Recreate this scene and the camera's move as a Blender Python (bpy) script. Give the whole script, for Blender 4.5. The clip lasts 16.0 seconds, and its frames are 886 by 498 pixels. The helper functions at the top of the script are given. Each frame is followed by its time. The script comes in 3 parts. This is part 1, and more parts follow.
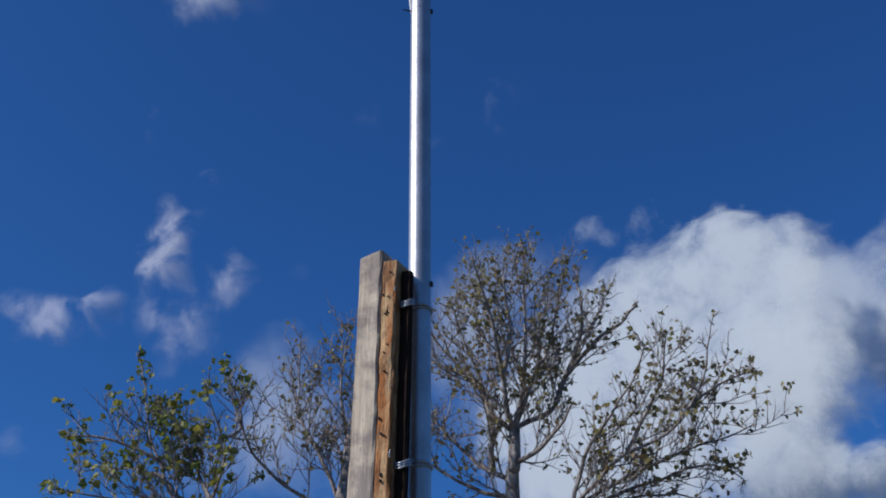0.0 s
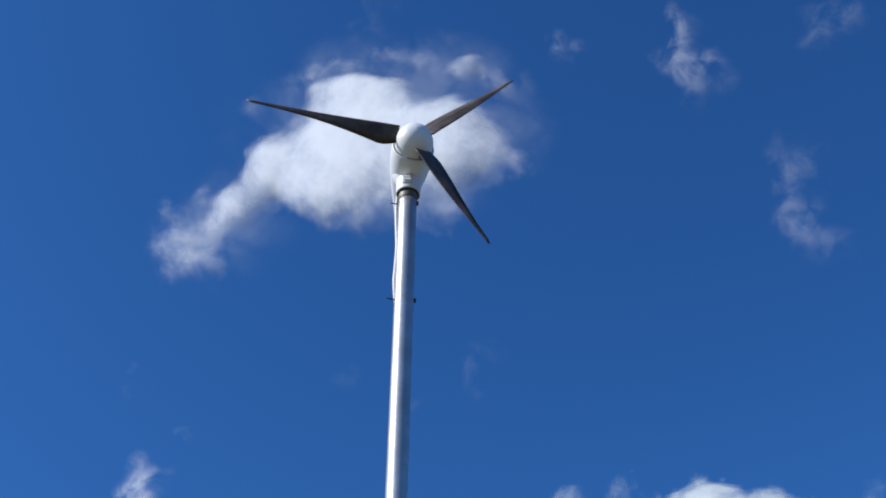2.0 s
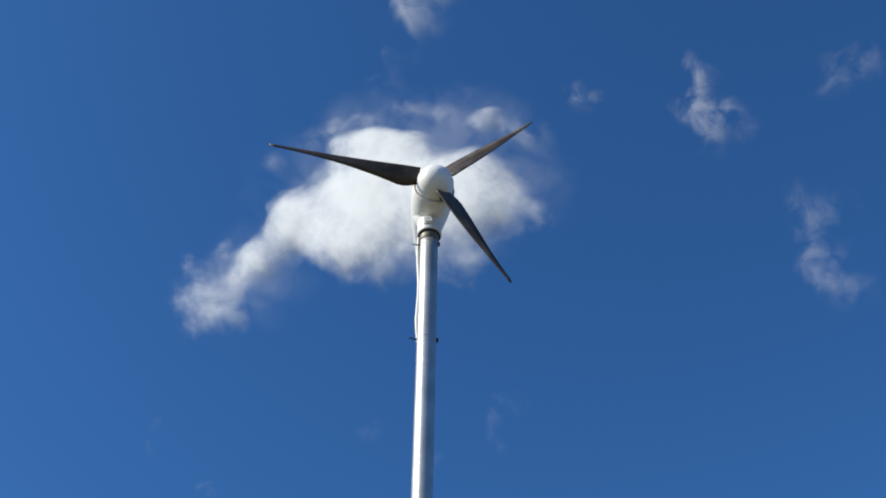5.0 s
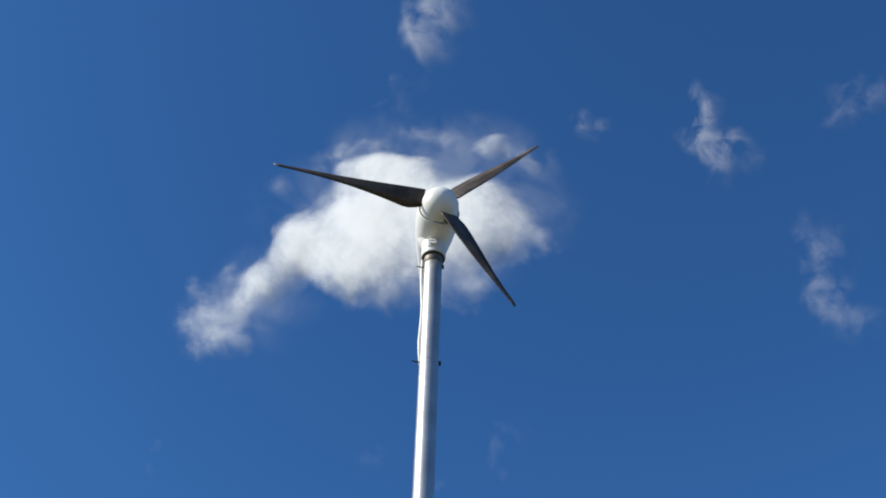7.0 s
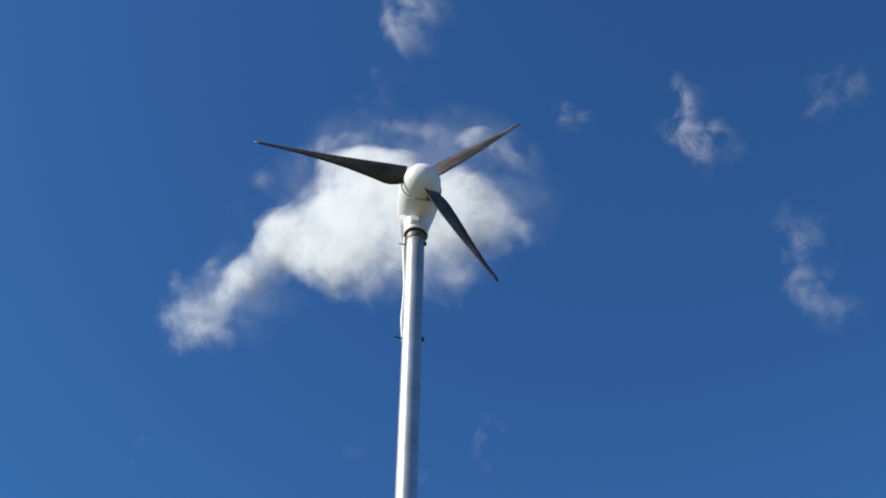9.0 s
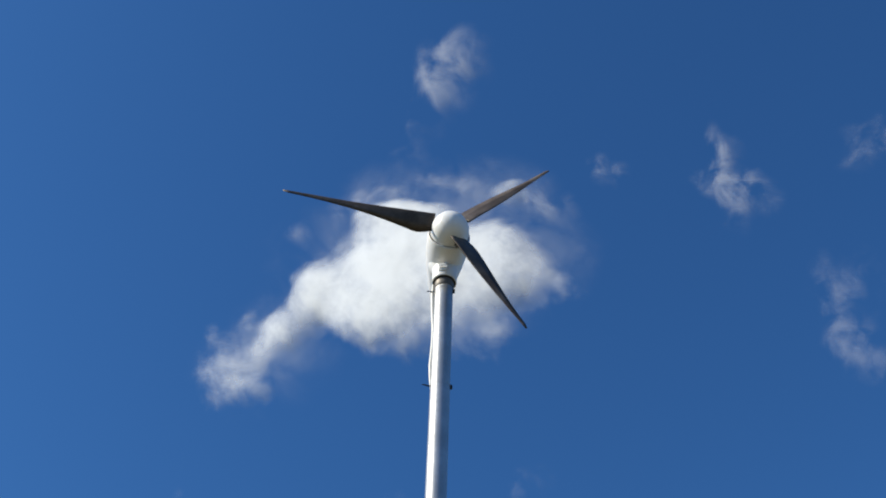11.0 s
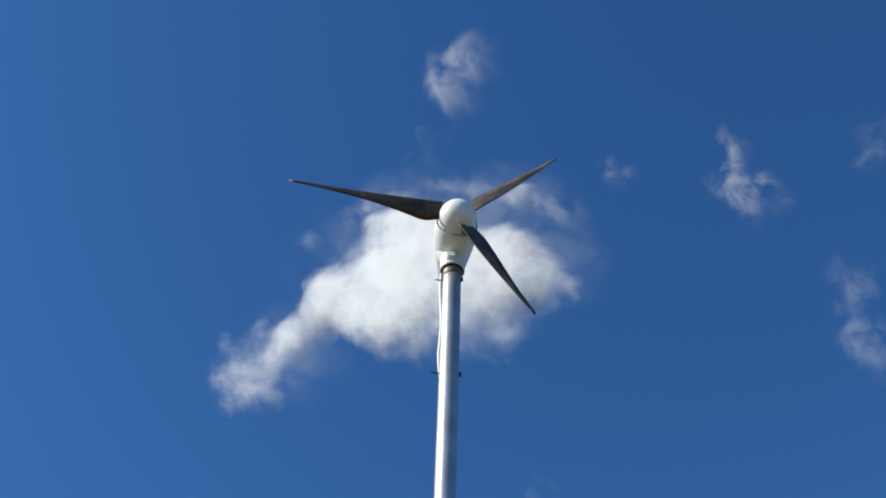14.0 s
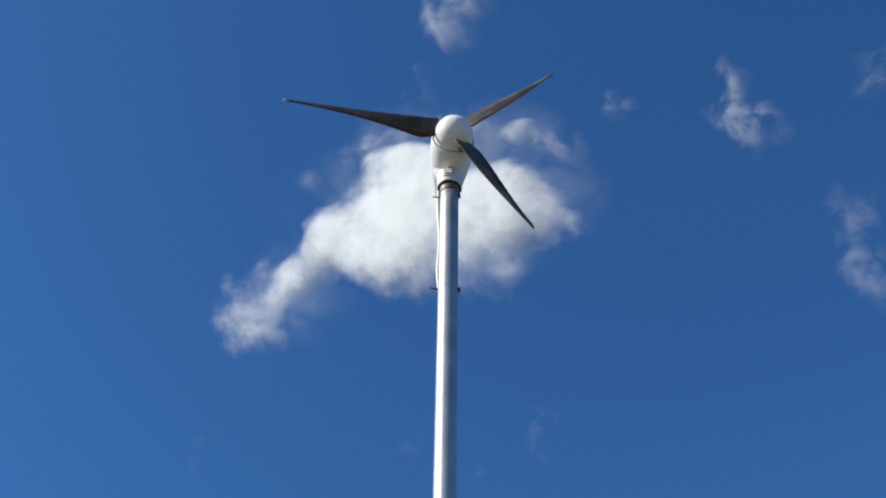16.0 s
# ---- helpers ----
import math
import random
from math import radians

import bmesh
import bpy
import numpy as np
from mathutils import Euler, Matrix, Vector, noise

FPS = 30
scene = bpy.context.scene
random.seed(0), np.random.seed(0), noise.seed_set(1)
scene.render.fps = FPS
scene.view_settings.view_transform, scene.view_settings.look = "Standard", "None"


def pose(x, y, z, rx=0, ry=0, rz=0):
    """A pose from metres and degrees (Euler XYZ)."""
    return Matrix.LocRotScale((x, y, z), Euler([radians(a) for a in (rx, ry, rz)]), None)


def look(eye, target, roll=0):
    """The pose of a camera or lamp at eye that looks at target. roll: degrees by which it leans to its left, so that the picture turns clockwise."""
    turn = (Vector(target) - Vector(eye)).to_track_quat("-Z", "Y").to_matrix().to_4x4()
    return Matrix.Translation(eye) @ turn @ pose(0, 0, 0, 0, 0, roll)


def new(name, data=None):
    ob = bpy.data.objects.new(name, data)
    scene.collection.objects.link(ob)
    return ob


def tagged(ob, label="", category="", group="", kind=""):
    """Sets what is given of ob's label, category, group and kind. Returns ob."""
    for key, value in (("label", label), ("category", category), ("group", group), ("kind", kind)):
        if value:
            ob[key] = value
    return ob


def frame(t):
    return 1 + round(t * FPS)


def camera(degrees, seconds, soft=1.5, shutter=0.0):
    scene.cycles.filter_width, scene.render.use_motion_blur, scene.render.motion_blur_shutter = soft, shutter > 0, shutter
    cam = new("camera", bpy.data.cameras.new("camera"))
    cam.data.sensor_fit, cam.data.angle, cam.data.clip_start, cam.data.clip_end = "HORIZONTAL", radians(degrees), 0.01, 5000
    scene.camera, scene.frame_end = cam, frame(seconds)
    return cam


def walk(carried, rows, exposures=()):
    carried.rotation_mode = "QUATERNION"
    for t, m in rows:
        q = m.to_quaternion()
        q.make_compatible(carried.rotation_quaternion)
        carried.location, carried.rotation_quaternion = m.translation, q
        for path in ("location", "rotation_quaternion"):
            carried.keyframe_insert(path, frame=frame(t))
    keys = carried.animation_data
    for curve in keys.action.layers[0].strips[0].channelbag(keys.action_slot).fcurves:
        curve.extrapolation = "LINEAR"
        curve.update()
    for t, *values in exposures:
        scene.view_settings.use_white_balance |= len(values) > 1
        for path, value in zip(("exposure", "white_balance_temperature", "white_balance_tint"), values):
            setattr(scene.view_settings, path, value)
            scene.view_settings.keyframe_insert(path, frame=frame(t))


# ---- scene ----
cam = camera(43.0, 16.0, soft=1.9)

# seconds, x, y, z, heading, elevation and lean in degrees
PATH = [
    (0.0, -0.0147, -0.0741, 1.5591, 1.677, 29.446, -0.432),
    (0.5, -0.0154, -0.0652, 1.6075, 1.772, 33.942, 0.313),
    (1.0, -0.0193, -0.0919, 1.6219, 1.990, 38.414, 0.433),
    (1.5, -0.0203, -0.0898, 1.6422, 2.610, 41.329, 0.873),
    (2.0, -0.0187, -0.0806, 1.6507, 2.980, 42.813, 0.441),
    (2.5, -0.0188, -0.0840, 1.6433, 2.013, 44.608, 0.805),
    (3.0, -0.0198, -0.0595, 1.6512, 1.802, 44.905, 0.482),
    (3.5, -0.0266, -0.0761, 1.6445, 2.002, 44.547, 0.899),
    (4.0, -0.0163, -0.0554, 1.6252, 1.434, 45.161, 1.003),
    (4.5, -0.0189, -0.0669, 1.6109, 1.471, 45.331, 0.711),
    (7.0, -0.0152, -0.0380, 1.6258, 1.019, 46.753, 1.948),
    (7.5, -0.0157, -0.0230, 1.6129, 1.044, 47.059, 1.668),
    (8.0, -0.0144, -0.0261, 1.6034, 1.629, 47.072, 1.071),
    (8.5, -0.0140, -0.0107, 1.5982, 2.436, 46.344, 0.582),
    (11.0, 0.0143, 0.0305, 1.5948, -0.517, 49.067, 2.385),
    (11.5, 0.0149, 0.0285, 1.5985, -1.306, 50.056, 2.952),
    (12.0, 0.0123, 0.0252, 1.5860, -1.408, 49.833, 2.639),
    (12.5, 0.0175, 0.0637, 1.5879, -0.371, 48.528, 1.589),
    (13.0, 0.0230, 0.0620, 1.5785, -0.669, 48.165, 1.822),
    (13.5, 0.0244, 0.0673, 1.5749, -1.042, 48.887, 2.180),
    (14.0, 0.0269, 0.0861, 1.5755, -1.397, 49.291, 2.443),
    (14.5, 0.0311, 0.1072, 1.5559, -1.196, 49.124, 2.020),
    (15.0, 0.0262, 0.1068, 1.5596, -0.896, 48.307, 2.018),
    (15.5, 0.0278, 0.1102, 1.5429, -1.119, 46.690, 1.590),
    (16.0, 0.0363, 0.1510, 1.5489, -1.269, 46.104, 1.177),
]


def aim(heading, elevation):
    h, e = radians(heading), radians(elevation)
    return Vector((math.sin(h) * math.cos(e), math.cos(h) * math.cos(e), math.sin(e)))


def stand(row):
    t, x, y, z, heading, elevation, lean = row
    eye = Vector((x, y, z))
    return look(eye, eye + aim(heading, elevation), lean)


walk(cam, [(row[0], stand(row)) for row in PATH],
     exposures=[(0.0, -0.36, 6050, 13), (1.0, -0.28, 5650, 10), (1.6, 0.01, 5950, 9), (2.6, 0.29, 6600, 5.5), (4.0, 0.33, 7050, 2.5), (7.0, 0.36, 7250, 2.5), (16.0, 0.36, 7250, 2.5)])

# ---- daylight ----
SUN_AZIMUTH, SUN_ELEVATION = -106.0, 35.0
sky_world = bpy.data.worlds.new("sky")
scene.world = sky_world
sky_world.use_nodes = True
wn = sky_world.node_tree.nodes
sky = wn.new("ShaderNodeTexSky")
sky.sky_type = 'NISHITA'
sky.sun_disc = False
sky.sun_elevation = radians(SUN_ELEVATION)
sky.sun_rotation = radians(SUN_AZIMUTH)
sky.air_density, sky.dust_density, sky.ozone_density = 1.0, 0.7, 4.0
wn["Background"].inputs["Strength"].default_value = 0.12
deep = wn.new("ShaderNodeMix")
deep.data_type, deep.blend_type = 'RGBA', 'MULTIPLY'
deep.inputs["Factor"].default_value = 1.0
deep.inputs["B"].default_value = (0.25, 0.56, 0.94, 1)
sky_world.node_tree.links.new(sky.outputs["Color"], deep.inputs["A"])
sky_world.node_tree.links.new(deep.outputs["Result"], wn["Background"].inputs["Color"])
sun_data = bpy.data.lights.new("sun", "SUN")
sun_data.energy, sun_data.angle, sun_data.color = 5.0, radians(0.53), (1.0, 0.93, 0.87)
sun = new("sun", sun_data)
sun.matrix_world = look(aim(SUN_AZIMUTH, SUN_ELEVATION) * 50, (0, 0, 0))


# ---- materials ----
def material(name, colour, rough=0.6, metal=0.0, spots=None, scale=6.0, grain=60.0, bump=0.1, stretch=(1, 1, 1), spread=0.25, shine=0.5, blot=0.0):
    """A surface whose colour wanders at two scales, with fine relief."""
    mat = bpy.data.materials.new(name)
    mat.use_nodes = True
    n, l = mat.node_tree.nodes, mat.node_tree.links
    p = n["Principled BSDF"]
    p.inputs["Roughness"].default_value, p.inputs["Metallic"].default_value = rough, metal
    p.inputs["Specular IOR Level"].default_value = shine
    co = n.new("ShaderNodeTexCoord")
    mp = n.new("ShaderNodeMapping")
    mp.inputs["Scale"].default_value = stretch
    l.new(co.outputs["Object"], mp.inputs["Vector"])
    big, fine = n.new("ShaderNodeTexNoise"), n.new("ShaderNodeTexNoise")
    big.inputs["Scale"].default_value, fine.inputs["Scale"].default_value = scale, grain
    big.inputs["Detail"].default_value = fine.inputs["Detail"].default_value = 6
    for tex in (big, fine):
        l.new(mp.outputs["Vector"], tex.inputs["Vector"])
    ramp = n.new("ShaderNodeValToRGB")
    other = spots or tuple(c * (1 - spread) for c in colour)
    ramp.color_ramp.elements[0].position, ramp.color_ramp.elements[1].position = 0.38, 0.66
    ramp.color_ramp.elements[0].color, ramp.color_ramp.elements[1].color = (*other, 1), (*colour, 1)
    l.new(big.outputs["Fac"], ramp.inputs["Fac"])
    mix = n.new("ShaderNodeMix")
    mix.data_type, mix.blend_type = 'RGBA', 'MULTIPLY'
    mix.inputs["Factor"].default_value = 0.6
    tone = n.new("ShaderNodeValToRGB")
    tone.color_ramp.elements[0].position, tone.color_ramp.elements[1].position = 0.3, 0.7
    tone.color_ramp.elements[0].color = (*[1 - spread] * 3, 1)
    l.new(fine.outputs["Fac"], tone.inputs["Fac"])
    l.new(ramp.outputs["Color"], mix.inputs["A"])
    l.new(tone.outputs["Color"], mix.inputs["B"])
    l.new(mix.outputs["Result"], p.inputs["Base Color"])
    if blot:
        # weather stains of a hand's breadth, torn at their edges
        stain, fade, over = n.new("ShaderNodeTexNoise"), n.new("ShaderNodeValToRGB"), n.new("ShaderNodeMix")
        stain.inputs["Scale"].default_value, stain.inputs["Detail"].default_value, stain.inputs["Roughness"].default_value = 8.5, 7, 0.66
        fade.color_ramp.elements[0].position, fade.color_ramp.elements[1].position = 0.45, 0.58
        fade.color_ramp.elements[0].color, fade.color_ramp.elements[1].color = (1, 1, 1, 1), (1 - blot, 1 - blot, 1 - 0.85 * blot, 1)
        over.data_type, over.blend_type = 'RGBA', 'MULTIPLY'
        over.inputs["Factor"].default_value = 1.0
        l.new(co.outputs["Object"], stain.inputs["Vector"])
        l.new(stain.outputs["Fac"], fade.inputs["Fac"])
        l.new(mix.outputs["Result"], over.inputs["A"])
        l.new(fade.outputs["Color"], over.inputs["B"])
        l.new(over.outputs["Result"], p.inputs["Base Color"])
    b = n.new("ShaderNodeBump")
    b.inputs["Strength"].default_value, b.inputs["Distance"].default_value = bump, 0.01
    l.new(fine.outputs["Fac"], b.inputs["Height"])
    l.new(b.outputs["Normal"], p.inputs["Normal"])
    return mat


STEEL = material("galvanised_steel", (0.53, 0.535, 0.54), 0.46, 0.8, scale=14, grain=90, bump=0.06, spread=0.2)
DULL_STEEL = material("dull_steel", (0.2, 0.18, 0.16), 0.55, 0.4, scale=20, grain=110, bump=0.05)
WIRE = material("galvanised_wire", (0.42, 0.45, 0.48), 0.45, 0.5, scale=30, grain=200, bump=0.05)
PAINT = material("white_powder_coat", (0.78, 0.785, 0.8), 0.42, scale=9, grain=120, bump=0.03, spread=0.07)
BLADE = material("black_nylon", (0.125, 0.106, 0.094), 0.45, spots=(0.068, 0.055, 0.048), scale=16, grain=120, bump=0.12, spread=0.5)
BLADE.node_tree.nodes["Principled BSDF"].inputs["Specular IOR Level"].default_value = 0.16
# black for rubber parts, and for the shade painted into the neck opening
RUBBER_AND_SHADE = material("black_rubber_and_shade", (0.02, 0.02, 0.022), 0.7, grain=120)
CABLE = material("pale_cable_sheath", (0.72, 0.72, 0.7), 0.45, scale=20, spread=0.1)
GREY_WOOD = material("weathered_timber", (0.78, 0.66, 0.48), 0.85, spots=(0.5, 0.41, 0.3), scale=2.6, grain=22, bump=0.35, stretch=(16, 16, 0.9), spread=0.35, shine=0.15, blot=0.45)
ORANGE_WOOD = material("split_timber", (0.74, 0.5, 0.25), 0.8, spots=(0.42, 0.16, 0.05), scale=5, grain=26, bump=0.6, stretch=(9, 9, 1.6), spread=0.45, shine=0.15, blot=0.35)
# near-black brown: the shade between post and mast is put into this colour
GAP_SHADE_WOOD = material("gap_shade_timber", (0.03, 0.018, 0.013), 0.9, shine=0.1, scale=5, grain=40, bump=0.5, stretch=(8, 8, 1), spread=0.4)
HOLE = material("nail_hole", (0.03, 0.02, 0.015), 0.9)
BARK = material("bark", (0.42, 0.38, 0.34), 0.9, spots=(0.13, 0.1, 0.08), scale=7, grain=40, bump=0.6, stretch=(3, 3, 1))
GRASS = material("dry_meadow", (0.12, 0.12, 0.07), 0.9, spots=(0.15, 0.125, 0.075), scale=0.6, grain=9, bump=0.6)


def foliage(name, a, b, c):
    mat = bpy.data.materials.new(name)
    mat.use_nodes = True
    n, l = mat.node_tree.nodes, mat.node_tree.links
    p = n["Principled BSDF"]
    p.inputs["Roughness"].default_value = 0.55
    geo = n.new("ShaderNodeNewGeometry")
    ramp = n.new("ShaderNodeValToRGB")
    ramp.color_ramp.elements[0].color, ramp.color_ramp.elements[1].color = (*a, 1), (*c, 1)
    mid = ramp.color_ramp.elements.new(0.5)
    mid.color = (*b, 1)
    l.new(geo.outputs["Random Per Island"], ramp.inputs["Fac"])
    l.new(ramp.outputs["Color"], p.inputs["Base Color"])
    thin = n.new("ShaderNodeBsdfTranslucent")
    l.new(ramp.outputs["Color"], thin.inputs["Color"])
    mix = n.new("ShaderNodeMixShader")
    mix.inputs["Fac"].default_value = 0.42
    l.new(p.outputs["BSDF"], mix.inputs[1])
    l.new(thin.outputs["BSDF"], mix.inputs[2])
    l.new(mix.outputs["Shader"], n["Material Output"].inputs["Surface"])
    return mat


RUSSET = foliage("russet_leaves", (0.14, 0.125, 0.06), (0.3, 0.27, 0.085), (0.24, 0.16, 0.09))
GREEN = foliage("green_leaves", (0.08, 0.12, 0.03), (0.19, 0.23, 0.04), (0.38, 0.34, 0.06))


def cloud_material(name, thick, edge, size, seed, full, torn, tone):
    """White vapour, thinning out to nothing where the density runs low."""
    mat = bpy.data.materials.new(name)
    mat.use_nodes = True
    n, l = mat.node_tree.nodes, mat.node_tree.links
    n.remove(n["Principled BSDF"])
    co = n.new("ShaderNodeAttribute")
    co.attribute_name = "spread"
    dens = n.new("ShaderNodeAttribute")
    dens.attribute_name = "vapour_depth"
    tex = n.new("ShaderNodeTexNoise")
    tex.noise_dimensions = '4D'
    tex.inputs["W"].default_value = seed
    tex.inputs["Scale"].default_value = size
    tex.inputs["Detail"].default_value, tex.inputs["Roughness"].default_value = 10, 0.54 if torn else 0.61
    tex.inputs["Distortion"].default_value = 0.5 if torn else 0.2
    l.new(co.outputs["Vector"], tex.inputs["Vector"])
    lift = n.new("ShaderNodeMath")
    lift.operation = 'MULTIPLY_ADD'
    lift.inputs[1].default_value, lift.inputs[2].default_value = edge, -0.5 * edge
    l.new(tex.outputs["Fac"], lift.inputs[0])
    if torn:
        # filaments: the noise thins the vapour through and through
        lift = n.new("ShaderNodeMapRange")
        lift.inputs["From Min"].default_value, lift.inputs["From Max"].default_value = 0.36, 0.74
        lift.inputs["To Max"].default_value = edge
        l.new(tex.outputs["Fac"], lift.inputs["Value"])
    add = n.new("ShaderNodeMath")
    add.operation = 'MULTIPLY' if torn else 'ADD'
    l.new(lift.outputs[0], add.inputs[0])
    l.new(dens.outputs["Fac"], add.inputs[1])
    rng = n.new("ShaderNodeMapRange")
    rng.interpolation_type = 'SMOOTHSTEP'
    rng.inputs["From Min"].default_value, rng.inputs["From Max"].default_value = 0.02 if torn else 0.1, full
    rng.inputs["To Max"].default_value = thick
    l.new(add.outputs[0], rng.inputs["Value"])
    white = n.new("ShaderNodeBsdfDiffuse")
    white.inputs["Color"].default_value = (*tone, 1)
    geo = n.new("ShaderNodeNewGeometry")
    # vapour scatters sunlight through and through, so it answers to the sun more than to its own slope
    lit = n.new("ShaderNodeVectorMath")
    lit.operation = 'MULTIPLY_ADD'
    lit.inputs[1].default_value = (0.18, 0.18, 0.18)
    lit.inputs[2].default_value = aim(SUN_AZIMUTH, SUN_ELEVATION)
    l.new(geo.outputs["Normal"], lit.inputs[0])
    l.new(lit.outputs["Vector"], white.inputs["Normal"])
    clear = n.new("ShaderNodeBsdfTransparent")
    mix = n.new("ShaderNodeMixShader")
    l.new(rng.outputs["Result"], mix.inputs["Fac"])
    l.new(clear.outputs["BSDF"], mix.inputs[1])
    l.new(white.outputs["BSDF"], mix.inputs[2])
    l.new(mix.outputs["Shader"], n["Material Output"].inputs["Surface"])
    return mat


# ---- building helpers ----
def part(name, bm, mat, parent=None, label="", smooth=False):
    me = bpy.data.meshes.new(name)
    bm.to_mesh(me)
    bm.free()
    me.materials.append(mat)
    if smooth:
        me.shade_smooth()
    ob = new(name, me)
    if parent is not None:
        ob.parent = parent
    if label:
        ob["label"] = label
    return ob


def base(name, x=0, y=0, z=0, rx=0, ry=0, rz=0):
    ob = new(name)
    ob.empty_display_size = 0.1
    ob.matrix_basis = pose(x, y, z, rx, ry, rz)
    return ob


def loft(bm, rings, caps=True):
    """Skin over rings of as many points each."""
    made = [[bm.verts.new(p) for p in ring] for ring in rings]
    k = len(made[0])
    for a, b in zip(made, made[1:]):
        for i in range(k):
            bm.faces.new((a[i], a[(i + 1) % k], b[(i + 1) % k], b[i]))
    if caps:
        bm.faces.new(made[0][::-1])
        bm.faces.new(made[-1])
    return made


def tube(bm, path, radii, sides=12, caps=True):
    rings, side = [], None
    path = [Vector(p) for p in path]
    for i, p in enumerate(path):
        d = (path[min(i + 1, len(path) - 1)] - path[max(i - 1, 0)]).normalized()
        if side is None:
            side = d.orthogonal().normalized()
        side = (side - d * side.dot(d)).normalized()
        other = d.cross(side)
        r = radii[i] if hasattr(radii, "__len__") else radii
        rings.append([p + r * (math.cos(a) * side + math.sin(a) * other) for a in (2 * math.pi * j / sides for j in range(sides))])
    loft(bm, rings, caps)


def turned(bm, profile, m, sides=32):
    """A body of revolution about the local z of m: profile of (radius, height)."""
    loft(bm, [[m @ Vector((r * math.cos(a), r * math.sin(a), h)) for a in (2 * math.pi * j / sides for j in range(sides))] for r, h in profile])


# ---- ground ----
bm = bmesh.new()
steps = [-3000, -600, -150, -60] + list(range(-40, 41, 2)) + [60, 150, 600, 3000]
grid = {}
for i, x in enumerate(steps):
    for j, y in enumerate(steps):
        h = 0.0 if max(abs(x), abs(y)) < 4 else 0.12 * noise.noise((x * 0.11, y * 0.11, 0))
        grid[i, j] = bm.verts.new((x, y, h if max(abs(x), abs(y)) < 100 else 0))
for i in range(len(steps) - 1):
    for j in range(len(steps) - 1):
        bm.faces.new((grid[i, j], grid[i + 1, j], grid[i + 1, j + 1], grid[i, j + 1]))
tagged(part("ground", bm, GRASS, smooth=True), "rough green meadow under the trees", "ground", kind="structure")

# ---- mast ----
DEPTH = 2.566
mast = tagged(base("mast", 0, DEPTH, 0), "tall galvanised steel pipe mast wired to a timber post", "mast")
MAST_TOP = 4.375
bm = bmesh.new()
tube(bm, [(0, 0, z * MAST_TOP / 40) for z in range(41)], 0.030, 40)
part("pipe", bm, STEEL, mast, smooth=True)

bm = bmesh.new()
turned(bm, [(0.0300, MAST_TOP - 0.062), (0.0318, MAST_TOP - 0.060), (0.0318, MAST_TOP - 0.001), (0.0300, MAST_TOP)], Matrix.Identity(4), 40)
part("sleeve", bm, DULL_STEEL, mast, "dull grey sleeve at the top of the pipe", smooth=True)

# ---- wind turbine ----
HUB = Vector((0.0, DEPTH, 4.469))
AXIS = Vector((0.1065, -0.994, 0.027)).normalized()
turbine = tagged(base("wind_turbine", 0, DEPTH, MAST_TOP), "small white wind turbine with three black blades on a steel mast", "wind turbine")
to_local = Matrix.Translation((0, -DEPTH, -MAST_TOP))
ROTOR = HUB + AXIS * 0.118
axial = AXIS.to_track_quat("Z", "Y").to_matrix().to_4x4()
at_rotor = to_local @ Matrix.Translation(ROTOR) @ axial
bm = bmesh.new()
turned(bm, [(0.001, 0.073), (0.014, 0.071), (0.029, 0.066), (0.043, 0.056), (0.054, 0.041), (0.0615, 0.025), (0.0645, 0.006), (0.0650, -0.010), (0.061, -0.02)], at_rotor, 40)
part("nose_cone", bm, PAINT, turbine, smooth=True)
bm = bmesh.new()
turned(bm, [(0.050, -0.016), (0.050, -0.040)], at_rotor, 32)
part("hub_gap", bm, RUBBER_AND_SHADE, turbine, "dark gap behind the nose cone")
# the body: a teardrop behind the nose, with a neck down to the mast
bm = bmesh.new()
turned(bm, [(0.0665, -0.030), (0.0665, -0.014), (0.0690, -0.011), (0.0715, -0.019), (0.0720, -0.045), (0.0695, -0.09), (0.0625, -0.14), (0.053, -0.19), (0.042, -0.24), (0.031, -0.29), (0.021, -0.335), (0.010, -0.36)], at_rotor, 48)
part("body", bm, PAINT, turbine, smooth=True)
bm = bmesh.new()
turned(bm, [(0.0400, -0.030), (0.0415, -0.0275), (0.0412, 0.005), (0.041, 0.026), (0.043, 0.033), (0.050, 0.042), (0.056, 0.060), (0.058, 0.085)], Matrix.Identity(4), 36)
part("neck", bm, PAINT, turbine, smooth=True)
bm = bmesh.new()
bmesh.ops.create_cube(bm, size=1.0, matrix=pose(-0.004, -0.036, 0.004, 8, 0, -8) @ Matrix.Diagonal((0.034, 0.022, 0.036, 1)))
bmesh.ops.bevel(bm, geom=bm.edges[:], offset=0.004, segments=2, affect='EDGES')
boss = part("boss", bm, PAINT, turbine)
for z in (0.011, -0.002):
    bm = bmesh.new()
    bmesh.ops.create_cube(bm, size=1.0, matrix=pose(-0.004, -0.047, z, 8, 0, -8) @ Matrix.Diagonal((0.026, 0.006, 0.007, 1)))
    bmesh.ops.bevel(bm, geom=bm.edges[:], offset=0.0015, segments=2, affect='EDGES')
    part("rib", bm, PAINT, boss)
# added black ring: shade inside the neck opening, done as colour
bm = bmesh.new()
turned(bm, [(0.0382, -0.0325), (0.0382, -0.027), (0.0302, -0.027), (0.0302, -0.0325)], Matrix.Identity(4), 36)
part("neck_shade", bm, RUBBER_AND_SHADE, turbine, "black ring standing in for shade inside the neck opening")


